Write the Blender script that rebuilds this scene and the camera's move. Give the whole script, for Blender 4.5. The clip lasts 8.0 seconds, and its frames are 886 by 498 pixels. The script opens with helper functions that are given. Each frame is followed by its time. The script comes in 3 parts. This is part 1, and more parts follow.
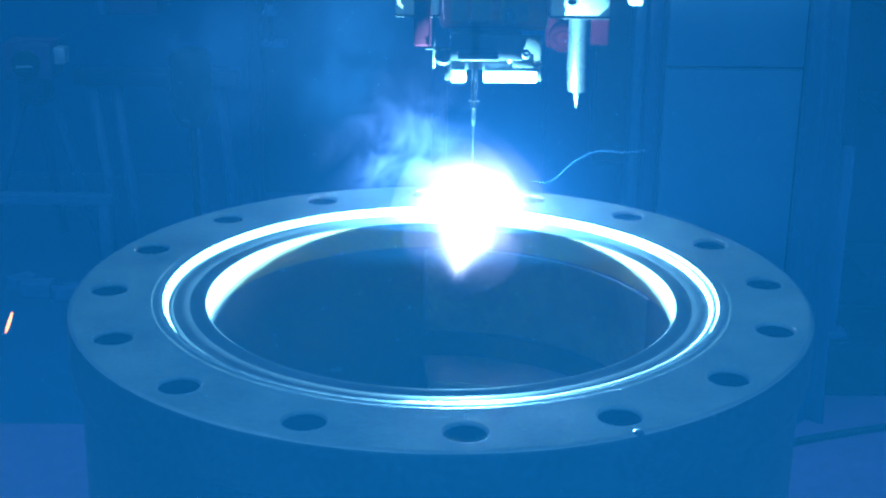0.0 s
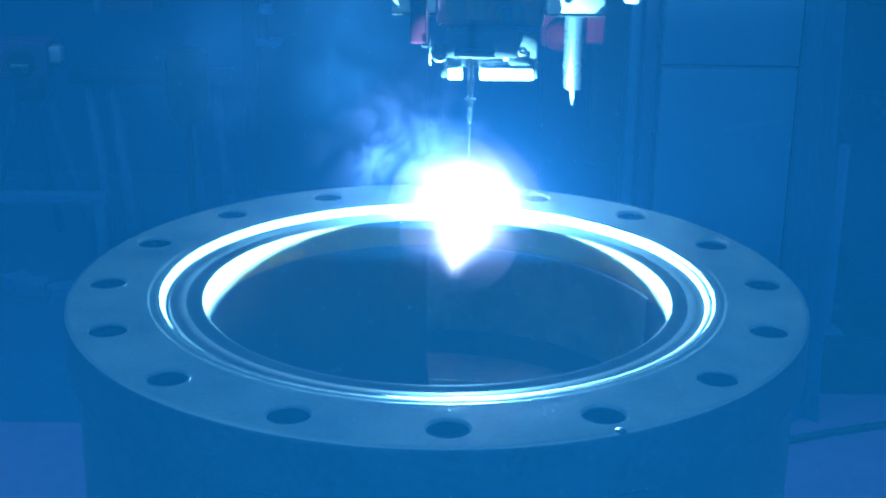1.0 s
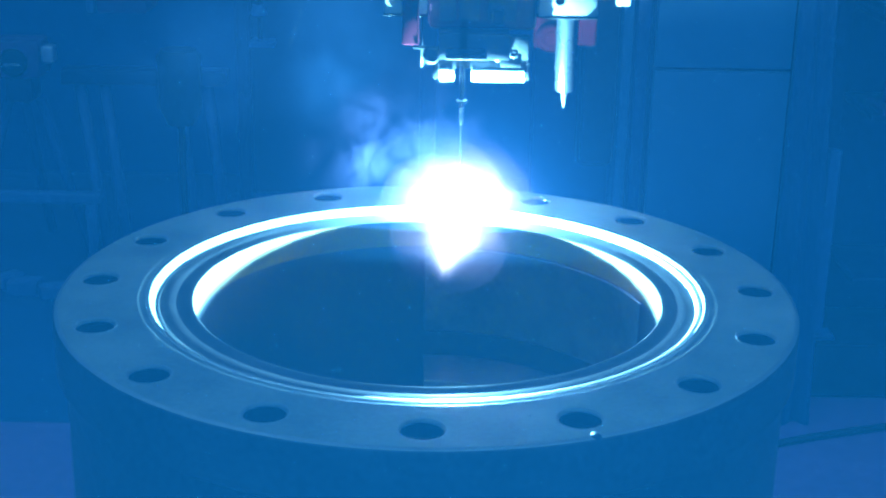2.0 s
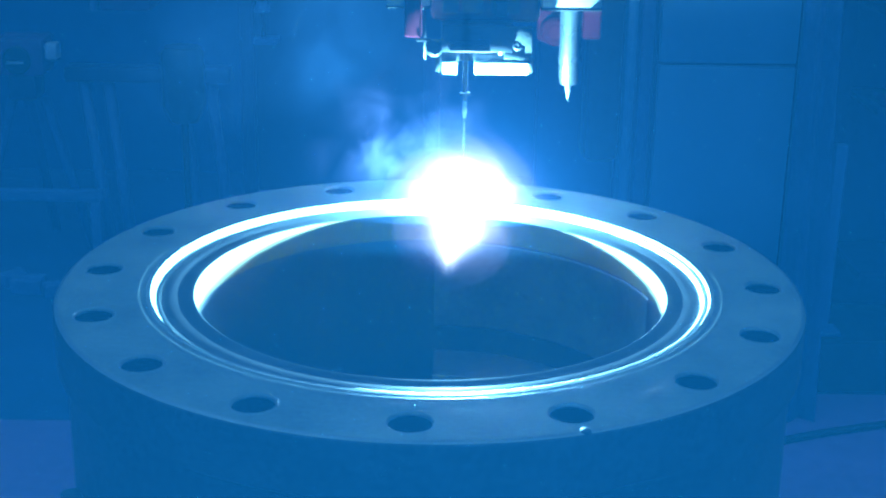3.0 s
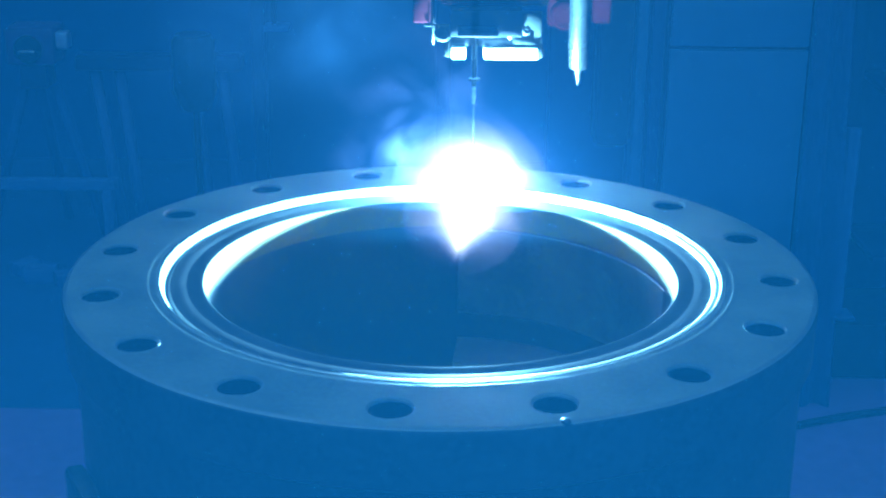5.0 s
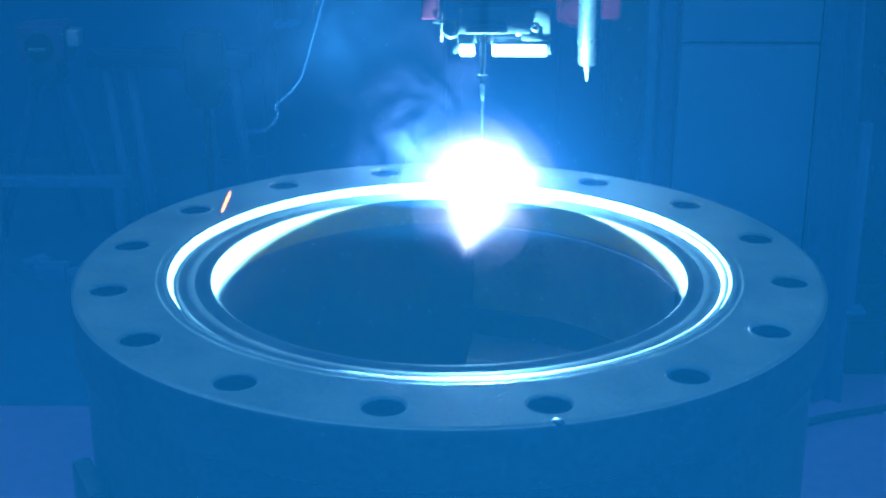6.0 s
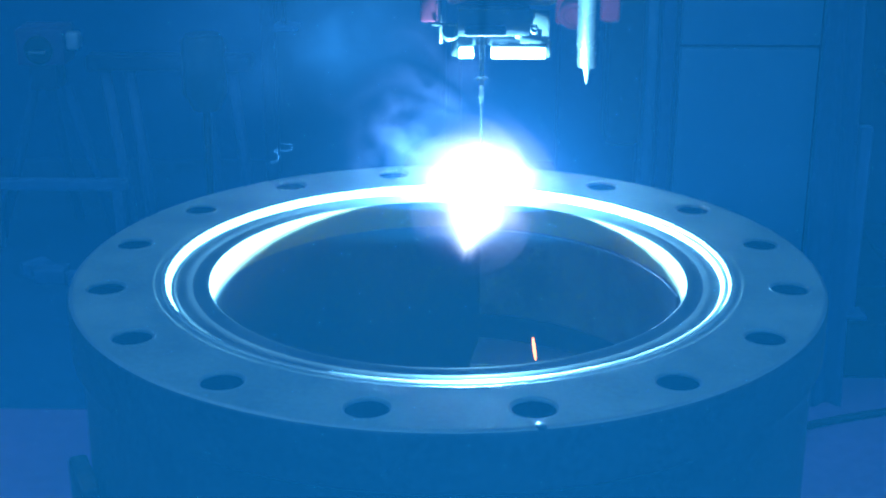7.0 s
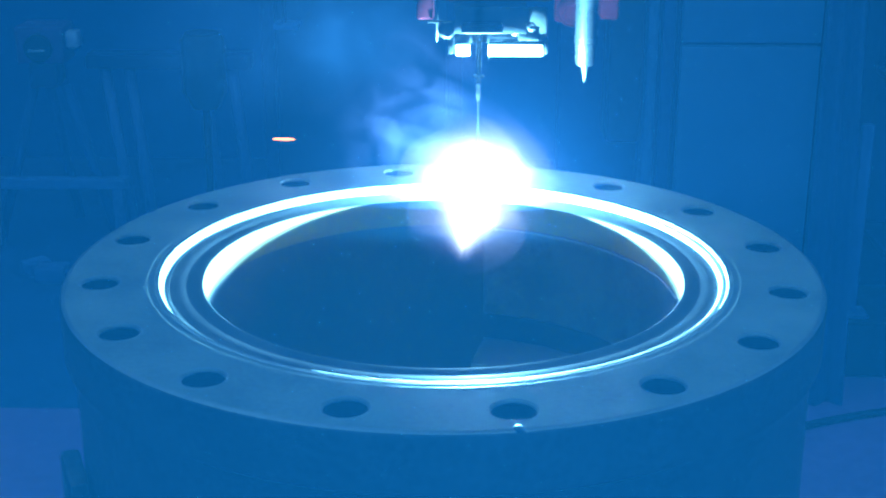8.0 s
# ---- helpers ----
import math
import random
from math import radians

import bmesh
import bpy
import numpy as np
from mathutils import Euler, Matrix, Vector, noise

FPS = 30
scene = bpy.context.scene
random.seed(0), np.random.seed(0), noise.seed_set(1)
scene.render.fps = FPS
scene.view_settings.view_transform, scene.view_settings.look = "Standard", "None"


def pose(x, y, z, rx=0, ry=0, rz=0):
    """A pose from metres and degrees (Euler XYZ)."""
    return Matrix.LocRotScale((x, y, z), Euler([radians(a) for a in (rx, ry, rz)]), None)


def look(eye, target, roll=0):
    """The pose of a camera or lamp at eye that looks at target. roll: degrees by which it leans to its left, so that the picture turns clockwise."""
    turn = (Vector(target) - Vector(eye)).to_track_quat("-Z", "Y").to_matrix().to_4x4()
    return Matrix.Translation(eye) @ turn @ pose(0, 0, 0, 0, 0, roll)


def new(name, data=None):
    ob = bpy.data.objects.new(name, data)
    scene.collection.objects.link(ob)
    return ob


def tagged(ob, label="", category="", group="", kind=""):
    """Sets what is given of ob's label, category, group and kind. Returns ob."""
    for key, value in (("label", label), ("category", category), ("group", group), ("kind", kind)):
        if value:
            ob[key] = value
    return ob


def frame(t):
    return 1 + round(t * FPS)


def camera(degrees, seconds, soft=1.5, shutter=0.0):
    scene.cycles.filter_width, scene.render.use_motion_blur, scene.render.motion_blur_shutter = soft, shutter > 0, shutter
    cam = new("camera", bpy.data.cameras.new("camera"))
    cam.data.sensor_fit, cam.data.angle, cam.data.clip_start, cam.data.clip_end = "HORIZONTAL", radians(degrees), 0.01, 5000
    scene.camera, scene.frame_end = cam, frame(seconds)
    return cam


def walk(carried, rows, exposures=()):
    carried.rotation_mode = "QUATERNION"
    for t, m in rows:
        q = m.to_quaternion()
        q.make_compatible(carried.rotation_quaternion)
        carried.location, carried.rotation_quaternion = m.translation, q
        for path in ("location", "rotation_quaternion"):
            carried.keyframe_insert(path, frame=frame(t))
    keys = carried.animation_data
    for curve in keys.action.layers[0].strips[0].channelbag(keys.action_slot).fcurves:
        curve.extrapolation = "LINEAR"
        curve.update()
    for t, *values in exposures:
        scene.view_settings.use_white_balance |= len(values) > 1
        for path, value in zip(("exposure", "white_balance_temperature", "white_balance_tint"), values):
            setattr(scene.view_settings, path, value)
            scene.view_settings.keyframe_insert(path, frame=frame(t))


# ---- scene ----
cam = camera(35.52, 8.0, soft=2.4)
# seconds, eye x, y, z, yaw, pitch, roll
ROWS = [
    (0.0, 0.0, -1.0402, 0.3824, -0.058, -18.64, 0.716),
    (0.5, 0.0016, -1.042, 0.384, -0.275, -18.671, 0.64),
    (1.0, -0.0009, -1.0426, 0.3809, -0.263, -18.652, 0.78),
    (1.5, -0.0004, -1.0442, 0.3826, -0.607, -18.573, 1.152),
    (3.0, 0.0029, -1.036, 0.3733, -0.347, -18.606, 0.97),
    (3.5, 0.0025, -1.0336, 0.3712, -0.191, -18.886, 0.714),
    (4.0, 0.003, -1.0323, 0.3705, -0.131, -18.994, 0.591),
    (4.5, 0.0045, -1.0321, 0.371, -0.044, -19.051, 0.574),
    (6.0, 0.0089, -1.028, 0.3721, 0.768, -19.353, 0.098),
    (6.5, 0.0099, -1.0263, 0.3708, 0.76, -19.283, 0.061),
    (7.0, 0.0099, -1.0257, 0.3704, 0.771, -19.201, 0.12),
    (7.5, 0.0098, -1.024, 0.3701, 0.914, -19.16, 0.237),
    (8.0, 0.0155, -1.0174, 0.3682, 0.9, -19.269, 0.078),
]


def heading(yaw, pitch):
    a, b = radians(yaw), radians(pitch)
    return Vector((-math.sin(a) * math.cos(b), math.cos(a) * math.cos(b), math.sin(b)))


walk(cam, [(t, look((x, y, z), Vector((x, y, z)) + heading(yaw, pitch), roll)) for t, x, y, z, yaw, pitch, roll in ROWS])

# ---- light: the welding arc, a dim hall round it ----
FLOOR = -0.75
ARC = Vector((0.0275, 0.2145, -0.0027))
scene.view_settings.exposure = 0.0
scene.cycles.transparent_max_bounces = 220
world = bpy.data.worlds.new("dim_hall")
world.use_nodes = True
world.node_tree.nodes["Background"].inputs[0].default_value = (0.02, 0.16, 0.5, 1)
world.node_tree.nodes["Background"].inputs[1].default_value = 0.3
scene.world = world
arc_lamp = bpy.data.lights.new("arc_light", "POINT")
arc_lamp.energy, arc_lamp.color, arc_lamp.shadow_soft_size = 165.0, (0.2, 0.66, 1.0), 0.0018
new("arc_light", arc_lamp).location = ARC
column_lamp = bpy.data.lights.new("arc_column_light", "POINT")  # the fainter upper end of the arc
column_lamp.energy, column_lamp.color, column_lamp.shadow_soft_size = 58.0, (0.21, 0.67, 1.0), 0.0009
new("arc_column_light", column_lamp).location = ARC + Vector((0, -0.001, 0.0019))
crown_lamp = bpy.data.lights.new("arc_crown_light", "POINT")  # the faint top below the electrode
crown_lamp.energy, crown_lamp.color, crown_lamp.shadow_soft_size = 1.6, (0.21, 0.67, 1.0), 0.005
new("arc_crown_light", crown_lamp).location = ARC + Vector((0, -0.002, 0.0095))


# ---- materials ----
def material(name, colour, rough=0.5, metal=0.0, vary=0.25, scale=30.0, bump=0.15, second=None, stretch=(1, 1, 1), spots=0.0):
    """A worn surface: base colour varied at two scales, with grain in its relief and its gloss."""
    m = bpy.data.materials.new(name)
    m.use_nodes = True
    nt = m.node_tree
    n, l = nt.nodes, nt.links
    bsdf = n["Principled BSDF"]
    co = n.new("ShaderNodeTexCoord")
    mp = n.new("ShaderNodeMapping")
    mp.inputs["Scale"].default_value = stretch
    l.new(co.outputs["Object"], mp.inputs["Vector"])
    big, fine = n.new("ShaderNodeTexNoise"), n.new("ShaderNodeTexNoise")
    big.inputs["Scale"].default_value, big.inputs["Detail"].default_value = scale * 0.25, 4
    fine.inputs["Scale"].default_value, fine.inputs["Detail"].default_value = scale * 6, 5
    for t in (big, fine):
        l.new(mp.outputs["Vector"], t.inputs["Vector"])
    ramp = n.new("ShaderNodeValToRGB")
    dark = second or [c * (1 - vary) for c in colour]
    light = [min(1.0, c * (1 + vary)) for c in colour]
    ramp.color_ramp.elements[0].position, ramp.color_ramp.elements[1].position = 0.3, 0.7
    ramp.color_ramp.elements[0].color, ramp.color_ramp.elements[1].color = (*dark, 1), (*light, 1)
    add = n.new("ShaderNodeMath")
    add.operation = "MULTIPLY_ADD"
    add.inputs[1].default_value = 0.35
    l.new(fine.outputs["Fac"], add.inputs[0])
    sub = n.new("ShaderNodeMath")
    sub.operation = "SUBTRACT"
    sub.inputs[1].default_value = 0.17
    l.new(big.outputs["Fac"], sub.inputs[0])
    l.new(sub.outputs[0], add.inputs[2])
    l.new(add.outputs[0], ramp.inputs["Fac"])
    l.new(ramp.outputs["Color"], bsdf.inputs["Base Color"])
    rr = n.new("ShaderNodeMapRange")
    rr.inputs["To Min"].default_value, rr.inputs["To Max"].default_value = max(0.03, rough - min(0.12, 0.35 * rough)), min(1.0, rough + min(0.12, 0.35 * rough))
    l.new(big.outputs["Fac"], rr.inputs["Value"])
    l.new(rr.outputs["Result"], bsdf.inputs["Roughness"])
    bsdf.inputs["Metallic"].default_value = metal
    if bump:
        b = n.new("ShaderNodeBump")
        b.inputs["Strength"].default_value, b.inputs["Distance"].default_value = bump, 0.001
        l.new(fine.outputs["Fac"], b.inputs["Height"])
        l.new(b.outputs["Normal"], bsdf.inputs["Normal"])
    return m


def glowing(name, colour, strength):
    m = bpy.data.materials.new(name)
    m.use_nodes = True
    nt = m.node_tree
    nt.nodes.clear()
    out, em = nt.nodes.new("ShaderNodeOutputMaterial"), nt.nodes.new("ShaderNodeEmission")
    em.inputs[0].default_value, em.inputs[1].default_value = (*colour, 1), strength
    nt.links.new(em.outputs[0], out.inputs[0])
    return m


def glow_shell(name, colour, strength):
    """Clear shell that adds its own light: the arc, and the glare built round it."""
    m = glowing(name, colour, strength)
    nt = m.node_tree
    clear, both = nt.nodes.new("ShaderNodeBsdfTransparent"), nt.nodes.new("ShaderNodeAddShader")
    nt.links.new(nt.nodes["Emission"].outputs[0], both.inputs[0])
    nt.links.new(clear.outputs[0], both.inputs[1])
    nt.links.new(both.outputs[0], nt.nodes["Material Output"].inputs[0])
    m.cycles.emission_sampling = "NONE"
    return m


def smoke_material(name, thick, scale=0.0, low=0.45, high=0.8, reach=0.0, tone=(0.12, 0.27, 0.5)):
    """Thin smoke, also the added haze sheets, that scatters the light which falls on it; scale sets the size of its
    wisps.
    """
    m = bpy.data.materials.new(name)
    m.use_nodes = True
    nt = m.node_tree
    nt.nodes.clear()
    n, l = nt.nodes, nt.links
    out, mix, add = n.new("ShaderNodeOutputMaterial"), n.new("ShaderNodeMixShader"), n.new("ShaderNodeAddShader")
    clear, front, back = n.new("ShaderNodeBsdfTransparent"), n.new("ShaderNodeBsdfDiffuse"), n.new("ShaderNodeBsdfTranslucent")
    for s in (front, back):
        s.inputs[0].default_value = (*tone, 1)
    l.new(front.outputs[0], add.inputs[0])
    l.new(back.outputs[0], add.inputs[1])
    l.new(clear.outputs[0], mix.inputs[1])
    l.new(add.outputs[0], mix.inputs[2])
    l.new(mix.outputs[0], out.inputs[0])
    mix.inputs[0].default_value = thick
    if scale:
        co, tex, mr = n.new("ShaderNodeTexCoord"), n.new("ShaderNodeTexNoise"), n.new("ShaderNodeMapRange")
        tex.inputs["Scale"].default_value, tex.inputs["Detail"].default_value = scale, 5
        tex.inputs["Distortion"].default_value = 1.2
        mr.interpolation_type = "SMOOTHSTEP"
        mr.inputs["From Min"].default_value, mr.inputs["From Max"].default_value = low, high
        mr.inputs["To Max"].default_value = thick
        l.new(co.outputs["Object"], tex.inputs["Vector"])
        l.new(tex.outputs["Fac"], mr.inputs["Value"])
        l.new(mr.outputs["Result"], mix.inputs[0])
        if reach:
            far, fade, both = n.new("ShaderNodeVectorMath"), n.new("ShaderNodeMapRange"), n.new("ShaderNodeMath")
            far.operation, both.operation, fade.interpolation_type = "LENGTH", "MULTIPLY", "SMOOTHERSTEP"
            fade.inputs["From Min"].default_value, fade.inputs["From Max"].default_value = 0.0, reach
            fade.inputs["To Min"].default_value, fade.inputs["To Max"].default_value = 1.0, 0.0
            l.new(co.outputs["Object"], far.inputs[0])
            l.new(far.outputs["Value"], fade.inputs["Value"])
            l.new(fade.outputs["Result"], both.inputs[0])
            l.new(mr.outputs["Result"], both.inputs[1])
            l.new(both.outputs[0], mix.inputs[0])
    return m


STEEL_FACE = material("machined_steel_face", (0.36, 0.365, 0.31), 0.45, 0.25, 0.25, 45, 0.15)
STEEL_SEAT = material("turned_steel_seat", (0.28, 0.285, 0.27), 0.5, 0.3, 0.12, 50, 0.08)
# land split from the bright seat; its dimness is put into colour and gloss
STEEL_LAND = material("shaded_steel_land", (0.10, 0.102, 0.105), 0.5, 0.0, 0.3, 50, 0.03)
STEEL_RIM = material("forged_steel_rim", (0.10, 0.12, 0.13), 0.45, 0.6, 0.3, 40, 0.3)
# yellow-green of the dimmer arc light, put into the base colour
BORE = material("yellow_lit_bore_steel", (0.16, 0.10, 0.007), 0.55, 0.05, 0.2, 40, 0.2)
LOWER_BORE = material("shaded_bore_steel", (0.03, 0.034, 0.034), 0.45, 0.2, 0.25, 30, 0.3)
LINER = material("scaled_pipe_steel", (0.12, 0.145, 0.15), 0.4, 0.5, 0.3, 35, 0.3)
BEAD = material("fresh_weld_bead", (0.7, 0.7, 0.67), 0.42, 0.5, 0.12, 120, 0.3)
ALLOY = material("dulled_head_alloy", (0.03, 0.032, 0.025), 0.5, 0.3, 0.2, 40, 0.1)
PALE_ALLOY = material("pale_cast_alloy", (0.45, 0.47, 0.42), 0.5, 0.1, 0.15, 40, 0.1)
# brighter metal that puts glints on the hole edges and the rim
EDGE = material("glint_edge_steel", (0.4, 0.4, 0.38), 0.35, 0.6, 0.1, 60, 0.05)
SPATTER = material("spatter_metal", (0.35, 0.35, 0.35), 0.4, 0.6, 0.2, 60, 0.1)
TABLE_STEEL = material("table_iron", (0.10, 0.11, 0.12), 0.5, 0.5, 0.3, 25, 0.3)
BRIGHT = material("polished_aluminium", (0.8, 0.8, 0.78), 0.35, 0.5, 0.08, 40, 0.05)
NOZZLE = material("brushed_nozzle_steel", (0.26, 0.265, 0.26), 0.28, 0.97, 0.15, 60, 0.1)
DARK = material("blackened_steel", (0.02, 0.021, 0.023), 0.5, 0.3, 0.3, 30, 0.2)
GREY = material("grey_machine_paint", (0.035, 0.037, 0.042), 0.5, 0.1, 0.2, 30, 0.1)
MAROON = material("maroon_paint", (0.085, 0.012, 0.03), 0.45, 0.1, 0.25, 30, 0.1)
RED = material("crimson_paint", (0.038, 0.0009, 0.004), 0.8, 0.0, 0.15, 30, 0.05)
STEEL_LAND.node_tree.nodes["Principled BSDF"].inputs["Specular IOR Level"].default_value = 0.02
RED.node_tree.nodes["Principled BSDF"].inputs["Specular IOR Level"].default_value = 0.05
LILAC = material("lilac_grey_paint", (0.11, 0.065, 0.2), 0.55, 0.0, 0.2, 12, 0.1)
# hall tones: the blue of the haze is put into these base colours
CABINET = material("cabinet_paint", (0.072, 0.215, 0.345), 0.55, 0.0, 0.12, 8, 0.05)
SEAM = material("seam_rubber", (0.03, 0.07, 0.13), 0.6, 0.0, 0.2, 20, 0.05)
SCREEN = material("screen_sheet", (0.085, 0.21, 0.42), 0.6, 0.0, 0.15, 8, 0.1)
BLUE_DARK = material("dark_blue_paint", (0.02, 0.06, 0.16), 0.5, 0.0, 0.3, 10, 0.1)
WALL = material("hall_wall_paint", (0.012, 0.115, 0.32), 0.7, 0.0, 0.2, 3, 0.1)
WALL_PALE = material("bounce_wall_paint", (0.09, 0.3, 0.5), 0.7, 0.0, 0.1, 3, 0.1)
CONCRETE = material("hall_floor_concrete", (0.03, 0.12, 0.26), 0.6, 0.0, 0.3, 6, 0.3)
# the lilac cast of the light is put into the plates' base
PLATE = material("pale_floor_plate", (0.36, 0.22, 0.5), 0.5, 0.0, 0.15, 6, 0.15)
CEILING = material("bounce_ceiling", (0.7, 0.74, 0.78), 0.8, 0.0, 0.1, 3, 0.05)
RUBBER = material("black_rubber", (0.03, 0.03, 0.035), 0.6, 0.0, 0.2, 30, 0.1)
PLASMA = glow_shell("arc_plasma", (0.95, 0.98, 1.0), 5.0)
SPARK = glowing("hot_spark", (1.0, 0.28, 0.08), 6.0)
SPARK_WHITE = glowing("white_hot_spark", (1.0, 0.9, 0.75), 6.0)


# ---- mesh tools ----
def finish(name, bm, mat, parent=None, label="", smooth=None):
    if smooth:
        for f in bm.faces:
            f.smooth = True
        for e in bm.edges:
            if len(e.link_faces) == 2 and e.calc_face_angle(0) > radians(smooth):
                e.smooth = False
    me = bpy.data.meshes.new(name)
    bm.to_mesh(me)
    bm.free()
    me.materials.append(mat)
    ob = new(name, me)
    if parent:
        ob.parent = parent
    if label:
        ob["label"] = label
    return ob


def part(name, bm, mat, parent, label="", smooth=35):
    return finish(name, bm, mat, parent, label, smooth)


def thing(name, label, category, at=(0, 0, 0), group="", kind=""):
    ob = new(name)
    ob.location = at
    ob.empty_display_size = 0.05
    return tagged(ob, label, category, group, kind)


def box(x0, x1, y0, y1, z0, z1, bevel=0.002, bm=None):
    bm = bm or bmesh.new()
    m = Matrix.LocRotScale(((x0 + x1) / 2, (y0 + y1) / 2, (z0 + z1) / 2), None, (x1 - x0, y1 - y0, z1 - z0))
    made = bmesh.ops.create_cube(bm, size=1, matrix=m)["verts"]
    if bevel:
        edges = list({e for v in made for e in v.link_edges})
        bmesh.ops.bevel(bm, geom=edges, offset=min(bevel, 0.3 * min(x1 - x0, y1 - y0, z1 - z0)), segments=2, affect="EDGES", profile=0.5)
    return bm


def turned(profile, segments=48, bm=None, m=None, start=0.0, sweep=360.0):
    """A body of revolution round z, from (radius, height) pairs."""
    bm = bm or bmesh.new()
    full = abs(sweep - 360) < 1e-6
    rings = []
    for i in range(segments if full else segments + 1):
        a = radians(start + sweep * i / segments)
        ring = []
        for r, z in profile:
            v = Vector((r * math.cos(a), r * math.sin(a), z))
            ring.append(bm.verts.new(m @ v if m else v))
        rings.append(ring)
    for i in range(segments):
        a, b = rings[i], rings[(i + 1) % len(rings)]
        for j in range(len(profile) - 1):
            bm.faces.new((a[j], b[j], b[j + 1], a[j + 1]))
    bmesh.ops.remove_doubles(bm, verts=bm.verts, dist=1e-6)
    return bm


def rod(points, radius, sides=10, bm=None, taper=None):
    """A round bar or cable through the points."""
    bm = bm or bmesh.new()
    pts = [Vector(p) for p in points]
    rings = []
    for i, p in enumerate(pts):
        d = (pts[min(i + 1, len(pts) - 1)] - pts[max(i - 1, 0)]).normalized()
        q = d.to_track_quat("Z", "Y")
        r = radius if taper is None else radius * taper(i / (len(pts) - 1))
        rings.append([bm.verts.new(p + q @ Vector((r * math.cos(2 * math.pi * k / sides), r * math.sin(2 * math.pi * k / sides), 0))) for k in range(sides)])
    for a, b in zip(rings, rings[1:]):
        for k in range(sides):
            bm.faces.new((a[k], a[(k + 1) % sides], b[(k + 1) % sides], b[k]))
    bm.faces.new(rings[0][::-1])
    bm.faces.new(rings[-1])
    return bm


def curve(p0, p1, p2, p3, n=14):
    a, b, c, d = (Vector(p) for p in (p0, p1, p2, p3))
    return [a * (1 - t) ** 3 + b * 3 * t * (1 - t) ** 2 + c * 3 * t * t * (1 - t) + d * t ** 3 for t in (i / n for i in range(n + 1))]


# ---- the hall ----
def hall():
    tagged(finish("floor", box(-3, 3, -3.2, 3, FLOOR - 0.1, FLOOR, 0), CONCRETE), "dark blue-grey concrete workshop floor", "floor", kind="structure")
    tagged(finish("wall_north", box(-3, 3, 3, 3.15, FLOOR, 2.0, 0), WALL), "workshop wall, the blue of the haze put into its colour", "wall", kind="structure")
    # two unseen walls, made pale to bounce the arc's light back
    tagged(finish("wall_south", box(-3, 3, -3.35, -3.2, FLOOR, 2.0, 0), WALL_PALE), "unseen pale wall that bounces the arc's light", "wall", kind="structure")
    tagged(finish("wall_east", box(3, 3.15, -3.2, 3, FLOOR, 2.0, 0), WALL_PALE), "unseen pale wall that bounces the arc's light", "wall", kind="structure")
    tagged(finish("wall_west", box(-3.15, -3, -3.2, 3, FLOOR, 2.0, 0), WALL), "workshop wall, the blue of the haze put into its colour", "wall", kind="structure")
    # unseen; made pale to throw the arc's light down on the flange
    tagged(finish("ceiling", box(-3, 3, -3.2, 3, 2.0, 2.1, 0), CEILING), "unseen pale ceiling that bounces the arc's light down", "ceiling", kind="structure")


hall()


# ---- the flange under the arc ----
HOLES, PITCH_RADIUS, HOLE_RADIUS, FIRST_HOLE = 16, 0.2625, 0.0142, 3.54
RIM, FACE_IN, THICK = 0.2882, 0.2222, 0.045
SPIN = -1.9733  # degrees a second


def flange_plate():
    """The drilled ring: sixteen sectors, each round its own bolt hole."""
    bm = bmesh.new()
    half = 180 / HOLES
    for k in range(HOLES):
        mid = FIRST_HOLE + 360 / HOLES * k
        centre = Vector((PITCH_RADIUS * math.cos(radians(mid)), PITCH_RADIUS * math.sin(radians(mid)), 0))
        outline = []
        for i in range(14):
            outline.append((RIM - 0.0014, mid - half + 2 * half * i / 14))
        for i in range(5):
            outline.append((RIM - 0.0014 + (FACE_IN - RIM + 0.0014) * i / 5, mid + half))
        for i in range(14):
            outline.append((FACE_IN, mid + half - 2 * half * i / 14))
        for i in range(5):
            outline.append((FACE_IN + (RIM - 0.0014 - FACE_IN) * i / 5, mid - half))
        flat = [Vector((r * math.cos(radians(a)), r * math.sin(radians(a)), 0)) for r, a in outline]
        loops = []
        up = Vector((0, 0, 1))
        loops.append([bm.verts.new(p - up * THICK) for p in flat])
        for r, z in ((HOLE_RADIUS, -THICK), (HOLE_RADIUS, -0.0011), (HOLE_RADIUS + 0.0011, 0)):
            loops.append([bm.verts.new(centre + (p - centre).normalized() * r + up * z) for p in flat])
        loops.append([bm.verts.new(p) for p in flat])
        for a, b in zip(loops, loops[1:]):
            for i in range(len(flat)):
                j = (i + 1) % len(flat)
                bm.faces.new((a[i], b[i], b[j], a[j]))
    bmesh.ops.remove_doubles(bm, verts=bm.verts, dist=1e-5)
    bmesh.ops.recalc_face_normals(bm, faces=bm.faces)
    return bm


